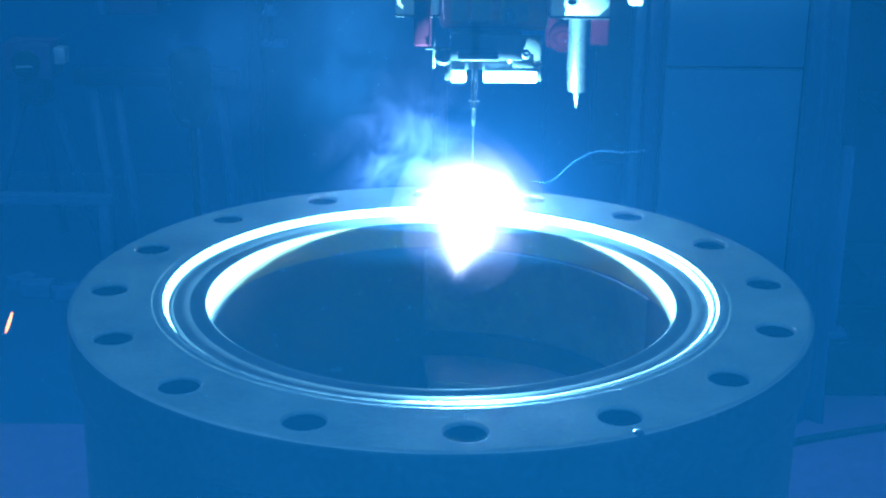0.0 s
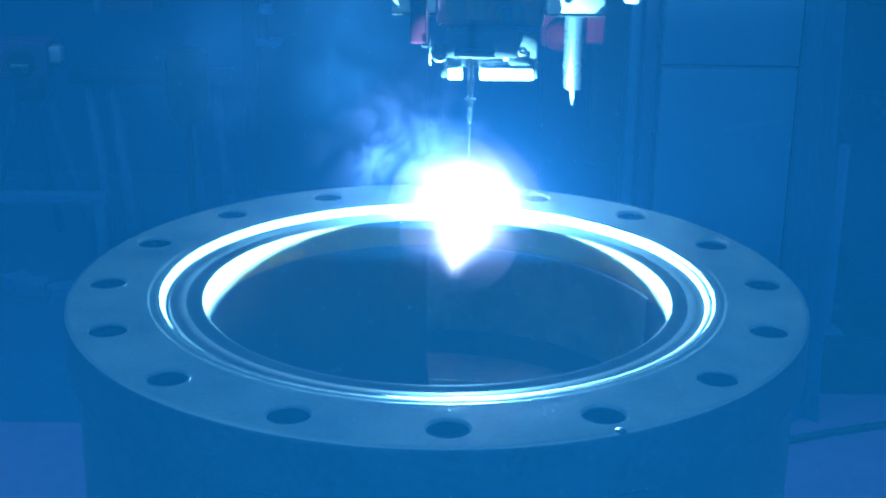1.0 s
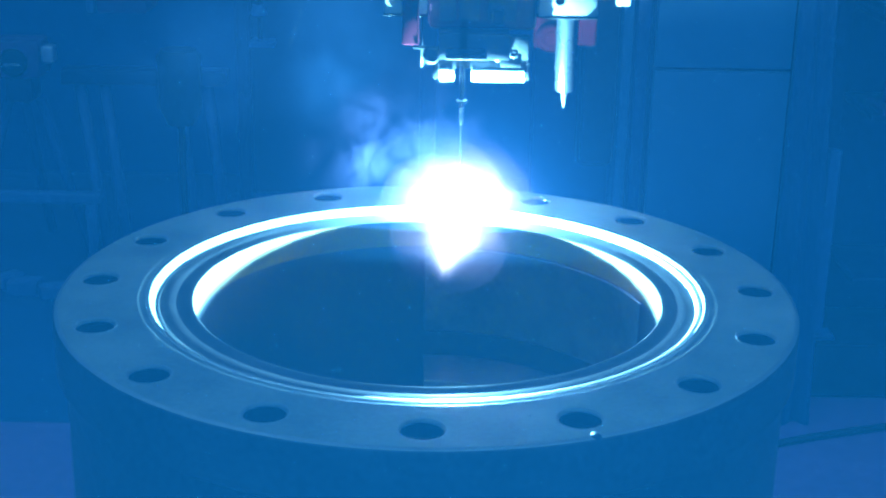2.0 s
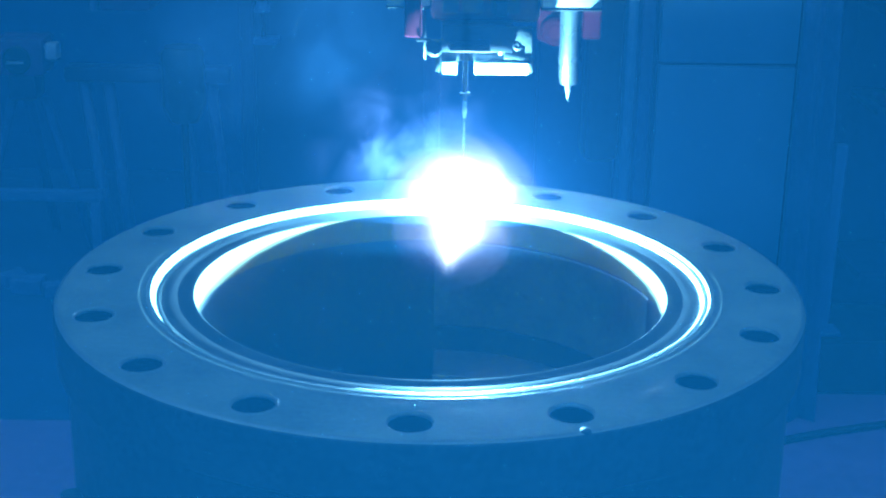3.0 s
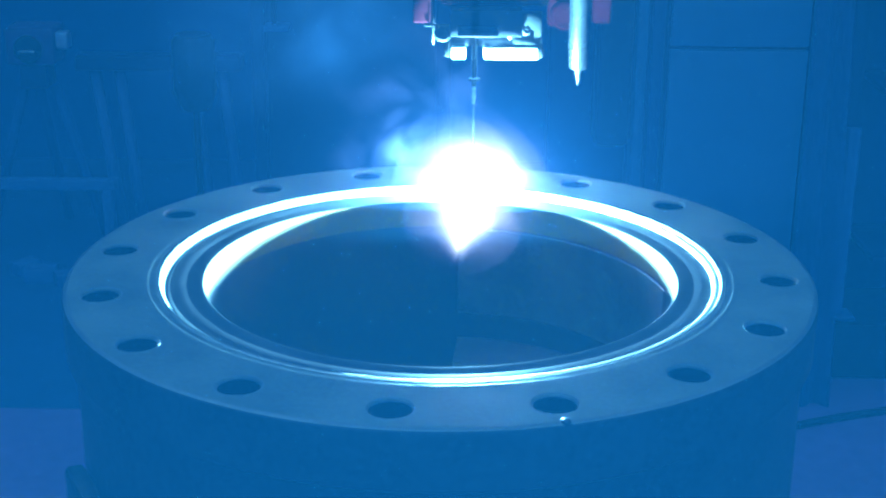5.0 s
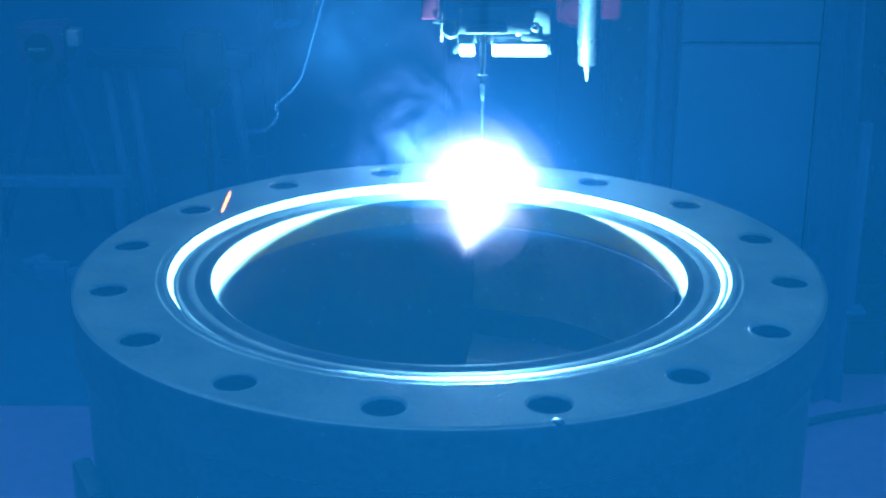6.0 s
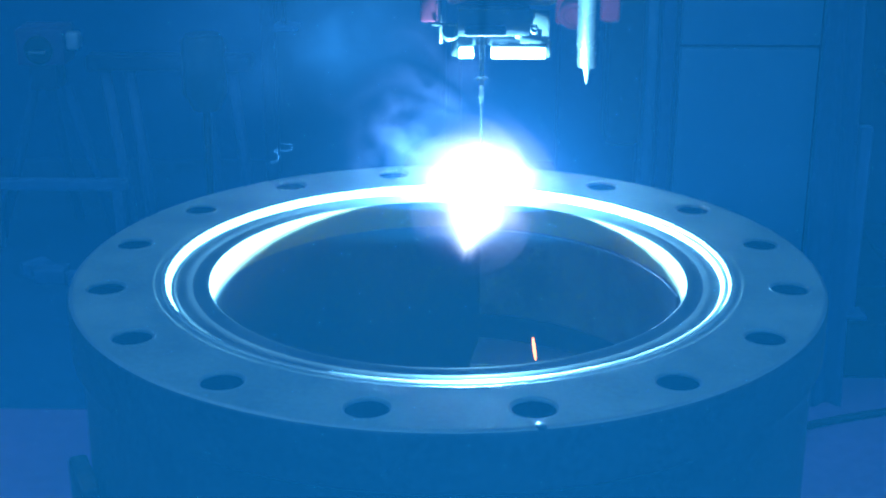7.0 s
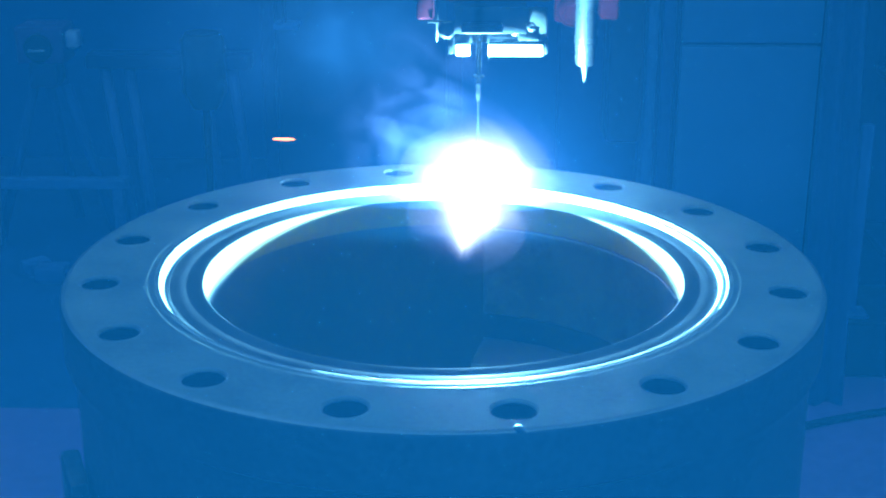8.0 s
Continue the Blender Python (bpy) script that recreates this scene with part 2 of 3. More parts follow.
def lumpy_bead(start, stop):
    """The weld bead: a flattened ridge of overlapping ripples in the corner of the seat."""
    bm = bmesh.new()
    rings = []
    n = int((stop - start) * 4)
    for i in range(n + 1):
        a = radians(start + (stop - start) * i / n)
        end = min(1.0, i / 6 + 0.1, (n - i) / 6 + 0.1)
        w = 0.0027 * end * (1 + 0.06 * math.sin(i * 1.9) + 0.12 * noise.noise((i * 0.21, 0, 0)))
        c = 0.2150 + 0.0003 * noise.noise((i * 0.08, 3, 0))
        ring = []
        for k in range(12):
            b = 2 * math.pi * k / 12
            r, z = c + w * math.cos(b), -0.0050 + 0.0032 * end * math.sin(b)
            ring.append(bm.verts.new((r * math.cos(a), r * math.sin(a), z)))
        rings.append(ring)
    for p, q in zip(rings, rings[1:]):
        for k in range(12):
            bm.faces.new((p[k], p[(k + 1) % 12], q[(k + 1) % 12], q[k]))
    bm.faces.new(rings[0][::-1])
    bm.faces.new(rings[-1])
    bmesh.ops.recalc_face_normals(bm, faces=bm.faces)
    return bm


def build_flange():
    fl = thing("pipe_flange", "large grey steel flange with bolt holes, turning on its table", "flange")
    part("plate", flange_plate(), STEEL_FACE, fl, "drilled flat steel face")
    r = RIM
    edge = None
    for k in range(HOLES):
        a = radians(FIRST_HOLE + 360 / HOLES * k)
        if edge is None:
            edge = part("hole_edge", turned([(HOLE_RADIUS - 0.0001, -0.0022), (HOLE_RADIUS + 0.0009, 0.00012), (HOLE_RADIUS + 0.0015, 0.0002), (HOLE_RADIUS + 0.0017, -0.0001)], 48), EDGE, fl, "cut edge of a bolt hole, its glint put in as brighter metal")
            data = edge.data
            # near-black cup closes each hole and paints the shade inside it
            shade_cup = part("hole_shade", turned([(HOLE_RADIUS - 0.0002, -0.0024), (HOLE_RADIUS - 0.0003, -0.004), (HOLE_RADIUS - 0.0003, -0.0435), (0, -0.0436)], 32), DARK, fl, "dark cup painting the shade in a bolt hole")
            drilled = shade_cup.data
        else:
            edge, shade_cup = new("hole_edge", data), new("hole_shade", drilled)
            edge.parent = shade_cup.parent = fl
        edge.location = shade_cup.location = (PITCH_RADIUS * math.cos(a), PITCH_RADIUS * math.sin(a), 0)
    part("rim", turned([(r + 0.0018, -0.0012), (r + 0.0024, -0.0026), (r + 0.0026, -0.005), (r + 0.0026, -THICK + 0.003), (r - 0.003, -THICK)], 256), STEEL_RIM, fl, "dark rolled steel rim")
    part("rim_chamfer", turned([(r - 0.0014, 0), (r + 0.0002, -0.0002), (r + 0.0018, -0.0012)], 256), EDGE, fl, "thin chamfer round the rim, brightened in place of a glint")
    part("scribed_ring", turned([(0.2272, 0.0), (0.2274, 0.00006), (0.2282, 0.00006), (0.2284, 0.0)], 256), STEEL_FACE, fl, "fine turned line on the face")
    # almost flat; the groove's shade is put in with the dark rim steel
    part("groove", turned([(0.2222, 0.0), (0.2205, -0.00012), (0.2188, -0.00015)], 256), STEEL_RIM, fl, "dark turned band inside the face", 20)
    part("seat", turned([(0.2188, -0.00015), (0.2185, -0.0006), (0.2146, -0.0066), (0.2128, -0.0072), (0.2114, -0.0055)], 256), STEEL_SEAT, fl, "turned step, bright where the arc catches it", 20)
    part("land", turned([(0.2114, -0.0055), (0.2060, -0.00535), (0.1990, -0.00535), (0.1984, -0.00542), (0.1978, -0.00535), (0.1862, -0.0054), (0.1857, -0.0058)], 256), STEEL_LAND, fl, "inner land round the bore, its shade in the dark colour")
    # split near the lit crescent's end; the lower wall's shade is its colour
    part("bore", turned([(0.1857, -0.0058), (0.1855, -0.0070), (0.1855, -0.029)], 192), BORE, fl, "upper bore wall, the arc's yellow-green light in its colour")
    part("lower_bore", turned([(0.1855, -0.029), (0.1857, -0.0292), (0.1857, -0.245)], 192), LOWER_BORE, fl, "lower bore wall, its shade put into a darker colour")
    part("hub", turned([(0.1855, -0.245), (0.280, -0.245), (0.284, -0.24), (0.284, -0.055), (0.2845, -THICK)], 128), STEEL_RIM, fl, "dark hub below the rim")
    part("liner", turned([(0.1848, -0.030), (0.1838, -0.031), (0.1838, -0.113), (0.1848, -0.114)], 64, start=18, sweep=77), LINER, fl, "thin curved liner inside the bore")
    part("backing_plate", turned([(0.185, -0.139), (0.125, -0.139), (0.124, -0.141), (0.124, -0.147), (0.185, -0.147)], 64, start=16, sweep=79), LINER, fl, "flat curved backing plate inside the bore")
    part("weld_bead", lumpy_bead(-98.2, 80.0), BEAD, fl, "fresh shiny weld bead in the seat", 60)
    bm = bmesh.new()
    rnd = random.Random(4)
    for cluster in range(80):
        a, rr = rnd.uniform(0, 360), rnd.uniform(0.232, 0.284)
        for i in range(rnd.randint(2, 9)):
            ang, q = radians(a + rnd.gauss(0, 1.6)), rr + rnd.gauss(0, 0.004)
            hole = (math.degrees(ang) - FIRST_HOLE + 11.25) % 22.5 - 11.25
            if abs(hole) < 4.2 and abs(q - PITCH_RADIUS) < 0.017 or not (0.190 < q < 0.211 or 0.2295 < q < 0.286):
                continue
            s = rnd.uniform(0.0003, 0.0008)
            m = Matrix.LocRotScale((q * math.cos(ang), q * math.sin(ang), 0 if q > 0.22 else -0.0051), None, (s, s * rnd.uniform(0.7, 1.6), s * 0.5))
            bmesh.ops.create_icosphere(bm, subdivisions=1, radius=1, matrix=m)
    tagged(part("spatter", bm, SPATTER, fl, "specks of weld spatter", 60), kind="stuff")
    a = radians(-84.5)
    nub = bmesh.new()
    bmesh.ops.create_icosphere(nub, subdivisions=2, radius=1, matrix=Matrix.LocRotScale((0.2875 * math.cos(a + 0.35), 0.2875 * math.sin(a + 0.35), -0.001), None, (0.004, 0.003, 0.003)))
    part("tack", nub, STEEL_RIM, fl, "small tack weld on the rim", 60)
    return fl


FLANGE = build_flange()


def build_table():
    tb = thing("rotary_table", "dark iron rotary welding table that carries the flange", "turntable")
    part("face_plate", turned([(0, -0.2455), (0.27, -0.2455), (0.30, -0.25), (0.30, -0.285), (0.295, -0.29), (0.0, -0.29)], 128), TABLE_STEEL, tb)
    for k in range(4):
        m = pose(0, 0, 0, 0, 0, 38 + 90 * k)
        bm = box(0.2852, 0.30, -0.03, 0.03, -0.29, -0.12, 0.004)
        bmesh.ops.transform(bm, matrix=m, verts=bm.verts)
        part("jaw", bm, TABLE_STEEL, tb)
    return tb


TABLE = build_table()


def build_stand():
    st = thing("table_stand", "dark iron stand under the rotary table", "stand")
    part("column", turned([(0, -0.292), (0.16, -0.292), (0.16, -0.34), (0.14, -0.36), (0.14, FLOOR + 0.07), (0.24, FLOOR + 0.05), (0.25, FLOOR), (0, FLOOR)], 64), TABLE_STEEL, st)
    part("gearbox", box(-0.2, 0.2, -0.12, 0.16, -0.62, -0.42, 0.012), BLUE_DARK, st)


build_stand()


# ---- the welding head ----
def cylinder(r, p, q, sides=24):
    return rod([p, q], r, sides)


def build_head():
    hd = thing("welding_torch", "welding head of dark and bright metal above the flange", "welding torch")
    part("carriage", box(-0.0042, 0.0975, 0.25, 0.34, 0.163, 0.50, 0.006), MAROON, hd, "maroon painted carriage")
    part("ram", box(0.005, 0.09, 0.262, 0.328, 0.502, 2.0, 0.004), GREY, hd, "grey vertical ram")
    for x0, x1 in ((0.0065, 0.0215), (0.0245, 0.0435), (0.052, 0.078)):
        part("cover_strip", box(x0, x1, 0.2455, 0.2498, 0.172, 0.48, 0.001), GREY, hd)
    part("cable_clip", box(0.0555, 0.0665, 0.240, 0.2452, 0.170, 0.184, 0.002), DARK, hd)
    part("slide_block", box(0.006, 0.072, 0.232, 0.30, 0.1385, 0.1628, 0.0006), GREY, hd, "dark grey slide block")
    part("slide_plate", box(0.0035, 0.0905, 0.2485, 0.30, 0.1268, 0.1382, 0.0004), DARK, hd)
    part("tube_clamp", box(0.0125, 0.050, 0.207, 0.2315, 0.1425, 0.1485, 0.002), DARK, hd)
    # thumb screw with its pin
    wheel = bmesh.new()
    turned([(0, -0.003), (0.0072, -0.003), (0.0082, -0.002), (0.0082, 0.002), (0.0072, 0.003), (0.005, 0.003), (0.0045, 0.0018), (0, 0.0018)], 40, wheel, pose(-0.0008, 0.234, 0.1418, 75, 0, 18))
    part("thumb_screw", wheel, ALLOY, hd, "bright round thumb screw")
    part("pin", cylinder(0.0014, (-0.0175, 0.233, 0.1490), (0.0055, 0.233, 0.1490)), ALLOY, hd)
    part("scale_plate", box(0.0005, 0.0058, 0.236, 0.2475, 0.119, 0.1385, 0.001), ALLOY, hd)
    # clamp with its socket screw
    bm = box(0.0685, 0.0905, 0.2375, 0.2484, 0.132, 0.1603, 0.0012)
    for v in bm.verts:  # leans a little, its foot set back so the front catches the arc
        v.co.y += (0.1603 - v.co.z) * 0.24
    clamp = part("clamp", bm, ALLOY, hd, "pale metal clamp")
    part("clamp_foot", box(0.064, 0.0835, 0.2335, 0.2374, 0.1318, 0.1445, 0.001), ALLOY, hd)
    screw = bmesh.new()
    turned([(0.0016, 0.0), (0.0016, 0.002), (0.0034, 0.0024), (0.0042, 0.0016), (0.0042, -0.001)], 24, screw, pose(0.0762, 0.2328, 0.1449, 90, 0, 0))
    part("socket_screw", screw, GREY, clamp)
    part("adjuster", cylinder(0.0022, (0.0612, 0.236, 0.136), (0.0612, 0.236, 0.160)), GREY, hd)
    # two bright bars with a sloping front, lit from below
    for x0, x1 in ((0.0079, 0.0203), (0.0378, 0.0878)):
        bm = bmesh.new()
        vs = [bm.verts.new(v) for x in (x0, x1) for v in ((x, 0.243, 0.1262), (x, 0.2475, 0.1146), (x, 0.268, 0.1146), (x, 0.268, 0.1262))]
        for f in ((0, 1, 2, 3), (7, 6, 5, 4), (0, 4, 5, 1), (1, 5, 6, 2), (2, 6, 7, 3), (3, 7, 4, 0)):
            bm.faces.new([vs[i] for i in f])
        bmesh.ops.bevel(bm, geom=list(bm.edges), offset=0.0006, segments=2, affect="EDGES")
        part("light_bar", bm, BRIGHT, hd, "bright milled metal bar")
    part("bar_end", box(0.0885, 0.0925, 0.246, 0.27, 0.117, 0.131, 0.001), GREY, hd)
    # contact tube and electrode
    x, y = 0.0282, 0.2145
    part("contact_tube", turned([(0, 0.150), (0.0026, 0.150), (0.0026, 0.112), (0.0023, 0.110), (0.0023, 0.1045), (0.0052, 0.104), (0.0052, 0.1022), (0.0024, 0.1018), (0.0024, 0.0962), (0, 0.0958)], 24, m=Matrix.Translation((x, y, 0))), DARK, hd, "thin dark contact tube")
    part("tip", turned([(0.0018, 0.0957), (0.0021, 0.0925), (0.0014, 0.0912), (0.0022, 0.0895), (0.0020, 0.086), (0.0010, 0.080)], 20, m=Matrix.Translation((x, y, 0))), BRIGHT, hd, "bright contact tip")
    part("electrode", turned([(0.0010, 0.080), (0.0006, 0.012), (0.0003, 0.008), (0, 0.0075)], 20, m=Matrix.Translation((x, y, 0))), NOZZLE, hd, "thin bright electrode running down into the arc")
    # side brackets
    for x0, x1, hx in ((-0.0452, -0.0052, -0.0172), (0.0985, 0.1535, 0.1181)):
        bracket = part("bracket", box(x0, x1, 0.246, 0.34, 0.1775, 0.26, 0.0015), PALE_ALLOY, hd, "pale aluminium side bracket")
        part("bracket_bolt", turned([(0, 0.0015), (0.0042, 0.0015), (0.0048, 0.0)], 24, m=pose(hx, 0.2458, 0.1925, 90, 0, 0)), DARK, bracket)
        part("bracket_edge", box(x0 - 0.0004, x1 + 0.0004, 0.2445, 0.30, 0.1755, 0.1773, 0.0005), ALLOY, bracket)
    part("spring_rod", cylinder(0.0009, (-0.0095, 0.238, 0.13), (-0.0095, 0.238, 0.1774)), DARK, hd)
    part("red_guard", box(-0.0285, -0.0125, 0.2375, 0.2455, 0.150, 0.22, 0.002), RED, hd, "red plastic guard")
    # scaled about the first eye point: forward, close behind the tube, unchanged in view
    first_eye, k = Vector((0, -1.0402, 0.3824)), 0.9765
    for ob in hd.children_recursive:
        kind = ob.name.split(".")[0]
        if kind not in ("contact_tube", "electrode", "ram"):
            ob.data.transform(Matrix.Translation(first_eye) @ Matrix.Scale(k, 4) @ Matrix.Translation(-first_eye))
    return hd


build_head()


def build_nozzle():
    nz = thing("gas_nozzle", "bright metal spare gas nozzle hanging beside the welding head", "nozzle")
    m = Matrix.Translation((0.1312, 0.30, 0))
    part("barrel", turned([(0, 0.1774), (0.0098, 0.1774), (0.0106, 0.172), (0.0106, 0.118), (0.0092, 0.0975), (0.0082, 0.0962), (0.0, 0.0962)], 48, m=m), NOZZLE, nz, "bright polished barrel")
    part("tip", turned([(0, 0.0961), (0.0038, 0.0961), (0.0034, 0.0925), (0.0016, 0.0835), (0.0018, 0.0805), (0.0006, 0.0792), (0, 0.0792)], 24, m=m), NOZZLE, nz, "fine tapered tip")
    kn = thing("red_knob", "round red ribbed knob behind the nozzle", "knob")
    bm = bmesh.new()
    turned([(0, 0.006), (0.007, 0.006), (0.009, 0.004), (0.0125, 0.005), (0.0148, 0.002), (0.0148, -0.012), (0, -0.012)], 48, bm, pose(0.1240, 0.40, 0.131, 90, 0, 0))
    dial = part("dial", bm, RED, kn)
    for k in range(20):
        a = 2 * math.pi * k / 20
        bm = box(-0.0007, 0.0007, -0.0012, 0.0, 0.0085, 0.0125, 0)
        bmesh.ops.transform(bm, matrix=Matrix.Translation((0.1240, 0.3955, 0.131)) @ Matrix.Rotation(a, 4, "Y"), verts=bm.verts)
        part("rib", bm, RED, dial)
    part("back_plate", box(0.107, 0.150, 0.4125, 0.43, 0.118, 0.40, 0.003), RED, kn, "red plate behind the dial")
    part("side_block", box(0.1525, 0.172, 0.40, 0.44, 0.123, 0.40, 0.003), RED, kn, "red side block")
    part("mount", box(0.0, 0.172, 0.431, 0.47, 0.30, 0.40, 0.003), DARK, kn)
    part("hanger", box(0.03, 0.065, 0.20, 0.4305, 0.34, 0.38, 0.003), DARK, kn)
    # scaled about the camera's first eye point: farther back, same place in view
    first_eye = Vector((0, -1.0402, 0.3824))
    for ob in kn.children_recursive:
        ob.data.transform(Matrix.Translation(first_eye) @ Matrix.Scale(1.09, 4) @ Matrix.Translation(-first_eye))
    lug = thing("sensor_block", "small white block beside the welding head", "sensor")
    part("body", box(0.192, 0.2055, 0.40, 0.42, 0.1655, 0.20, 0.001), BRIGHT, lug)
    part("stem", box(0.173, 0.2050, 0.421, 0.435, 0.185, 0.20, 0.001), DARK, lug)


build_nozzle()


# ---- the back of the hall ----
def build_cabinet():
    cb = thing("control_cabinet", "tall pale blue-grey steel control cabinet with panel seams", "cabinet")
    part("body", box(0.372, 0.655, 1.30, 1.75, FLOOR, 0.60, 0.006), SEAM, cb)
    for z0, z1 in ((FLOOR + 0.06, -0.0745), (-0.0685, 0.59)):
        part("door", box(0.378, 0.611, 1.285, 1.2995, z0, z1, 0.003), CABINET, cb, "flat painted door panel")
    part("side_strip", box(0.616, 0.653, 1.287, 1.2995, FLOOR + 0.06, 0.59, 0.003), CABINET, cb)
    part("corner_post", box(0.346, 0.369, 1.29, 1.34, FLOOR, 0.60, 0.003), BLUE_DARK, cb)


build_cabinet()


def build_screen():
    bm = bmesh.new()
    cols, rows = 22, 24
    grid = []
    for j in range(rows + 1):
        v = j / rows
        row = []
        for i in range(cols + 1):
            u = i / cols
            z = FLOOR + 0.02 + v * 1.35
            left, right = 0.612, 0.700 - 0.052 * v
            x = left + (right - left) * u
            y = 1.262 + 0.009 * math.sin(u * 11 + 0.6 * math.sin(v * 3)) + 0.004 * noise.noise((u * 3, v * 3, 0))
            row.append(bm.verts.new((x, y, z)))
        grid.append(row)
    for j in range(rows):
        for i in range(cols):
            bm.faces.new((grid[j][i], grid[j][i + 1], grid[j + 1][i + 1], grid[j + 1][i]))
    bmesh.ops.solidify(bm, geom=bm.faces, thickness=0.002)
    tagged(finish("welding_curtain", bm, SCREEN, None, "", 60), "pale blue-grey hanging welding curtain beside the cabinet", "curtain")


build_screen()


def build_column():
    co = thing("machine_column", "pale grey machine column with a rounded lower cover", "machine column")
    part("cover", box(0.255, 0.318, 1.28, 1.36, -0.245, 0.60, 0.014), GREY, co, "grey rounded cover")
    part("spine", box(0.322, 0.342, 1.30, 1.36, FLOOR, 0.60, 0.004), CABINET, co)
    part("back", box(0.18, 0.32, 1.365, 1.42, FLOOR, 0.60, 0.004), BLUE_DARK, co)


build_column()


def build_post():
    po = thing("fence_post", "thin pale blue-grey upright post on a dark bin", "post")
    part("upright", box(0.728, 0.750, 1.40, 1.42, -0.5975, -0.238, 0.003), SCREEN, po)
    part("foot", box(0.71, 0.77, 1.385, 1.435, -0.6045, -0.5978, 0.002), SCREEN, po)
    bn = thing("scrap_bin", "low dark steel bin on the floor with a post on it", "bin")
    part("tub", box(0.70, 1.05, 1.375, 1.56, FLOOR + 0.0305, -0.6125, 0.006), DARK, bn)
    part("lip", box(0.693, 1.057, 1.368, 1.567, -0.612, -0.605, 0.002), DARK, bn)


build_post()


def build_rack():
    rk = thing("tool_rack", "dark blue tool rack with a few pale parts on its shelves", "rack")
    for x in (0.78, 1.35):
        part("upright", box(x, x + 0.03, 1.62, 1.65, FLOOR, 0.5, 0.003), BLUE_DARK, rk)
    part("back_panel", box(0.775, 1.385, 1.652, 1.67, FLOOR, 0.5, 0.003), BLUE_DARK, rk)
    for z in (-0.5, -0.182, 0.0):
        part("shelf", box(0.812, 1.348, 1.45, 1.65, z - 0.012, z, 0.002), BLUE_DARK, rk)
    tr = thing("parts_tray", "pale tray edge on the rack shelf", "tray")
    part("tray", box(0.828, 0.93, 1.44, 1.55, -0.1815, -0.170, 0.002), LILAC, tr)
    cn = thing("small_can", "pale round can on the rack shelf", "can")
    part("body", turned([(0, -0.1695), (0.017, -0.1695), (0.018, -0.167), (0.018, -0.132), (0.016, -0.128), (0, -0.128)], 28, m=Matrix.Translation((0.862, 1.50, 0))), LILAC, cn)
    part("cap", turned([(0, -0.127), (0.008, -0.127), (0.008, -0.118), (0, -0.118)], 20, m=Matrix.Translation((0.862, 1.50, 0))), BRIGHT, cn)
    bx = thing("shelf_box", "pale steel box on the upper shelf", "box")
    part("body", box(0.815, 0.95, 1.46, 1.56, 0.0005, 0.02, 0.003), CABINET, bx)


build_rack()


def build_left_machines():
    # camera-like unit on a three-legged stand
    st = thing("tripod_stand", "dim three-legged steel stand with a square lilac unit", "stand")
    unit = part("unit", box(-1.045, -0.93, 2.2, 2.3, -0.30, -0.212, 0.006), LILAC, st, "square lilac housing")
    part("port", turned([(0, 0.004), (0.030, 0.004), (0.034, 0.0), (0.034, -0.004)], 32, m=pose(-0.99, 2.1975, -0.262, 90, 0, 0)), DARK, unit, "round dark port")
    # bright bar set before the housing as a painted glint
    part("glint_strip", box(-1.012, -0.972, 2.185, 2.1915, -0.268, -0.2635, 0.001), BRIGHT, st)
    part("side_grip", box(-0.925, -0.895, 2.20, 2.24, -0.262, -0.222, 0.006), BRIGHT, st)
    part("head", box(-1.02, -0.955, 2.21, 2.29, -0.36, -0.301, 0.004), BLUE_DARK, st)
    for x in (-1.13, -0.99, -0.83):
        part("leg", rod([(-0.985 + 0.25 * (x + 0.985), 2.25, -0.36), (x, 2.2 if x != -0.99 else 2.42, FLOOR)], 0.012, 10), WALL, st)
    # trestle bench
    tr = thing("trestle", "dim steel trestle with sloping legs and a low rail", "trestle")
    part("beam", box(-0.90, -0.50, 2.26, 2.33, -0.325, -0.29, 0.004), BLUE_DARK, tr)
    for x, dx in ((-0.86, 0.06), (-0.80, 0.05), (-0.62, 0.04), (-0.55, 0.05)):
        part("leg", rod([(x, 2.29, -0.325), (x + dx, 2.24, FLOOR)], 0.014, 8), SCREEN, tr)
    part("rail", box(-1.15, -0.80, 2.17, 2.20, -0.60, -0.575, 0.003), SCREEN, tr, "low cross rail")
    part("rail_leg", box(-1.14, -1.115, 2.172, 2.198, FLOOR, -0.60, 0.002), SCREEN, tr)
    part("rail_leg", box(-0.835, -0.81, 2.172, 2.198, FLOOR, -0.60, 0.002), SCREEN, tr)
    # dark motor on a stem
    mo = thing("standing_motor", "dark round motor standing on a thin stem", "motor")
    part("drum", turned([(0, -0.20), (0.04, -0.20), (0.05, -0.215), (0.05, -0.335), (0.032, -0.375), (0.0, -0.38)], 32, m=Matrix.Translation((-0.578, 2.08, 0))), DARK, mo)
    part("stem", cylinder(0.009, (-0.578, 2.08, -0.38), (-0.578, 2.08, FLOOR + 0.012)), DARK, mo)
    part("base", turned([(0, FLOOR + 0.012), (0.09, FLOOR + 0.012), (0.1, FLOOR), (0, FLOOR)], 32, m=Matrix.Translation((-0.578, 2.08, 0))), DARK, mo)
    # wall units high up
    bx = thing("wall_unit", "dim lilac equipment box on a bracket", "equipment box")
    part("body", box(-0.80, -0.68, 2.25, 2.40, -0.15, 0.06, 0.006), LILAC, bx)
    part("grip", box(-0.822, -0.803, 2.24, 2.3, -0.15, -0.10, 0.006), SCREEN, bx)
    part("bracket", box(-0.76, -0.72, 2.405, 3.0, -0.06, -0.02, 0.003), BLUE_DARK, bx)
    lm = thing("inspection_lamp", "small dim lamp with a pale rim on a wall arm", "lamp")
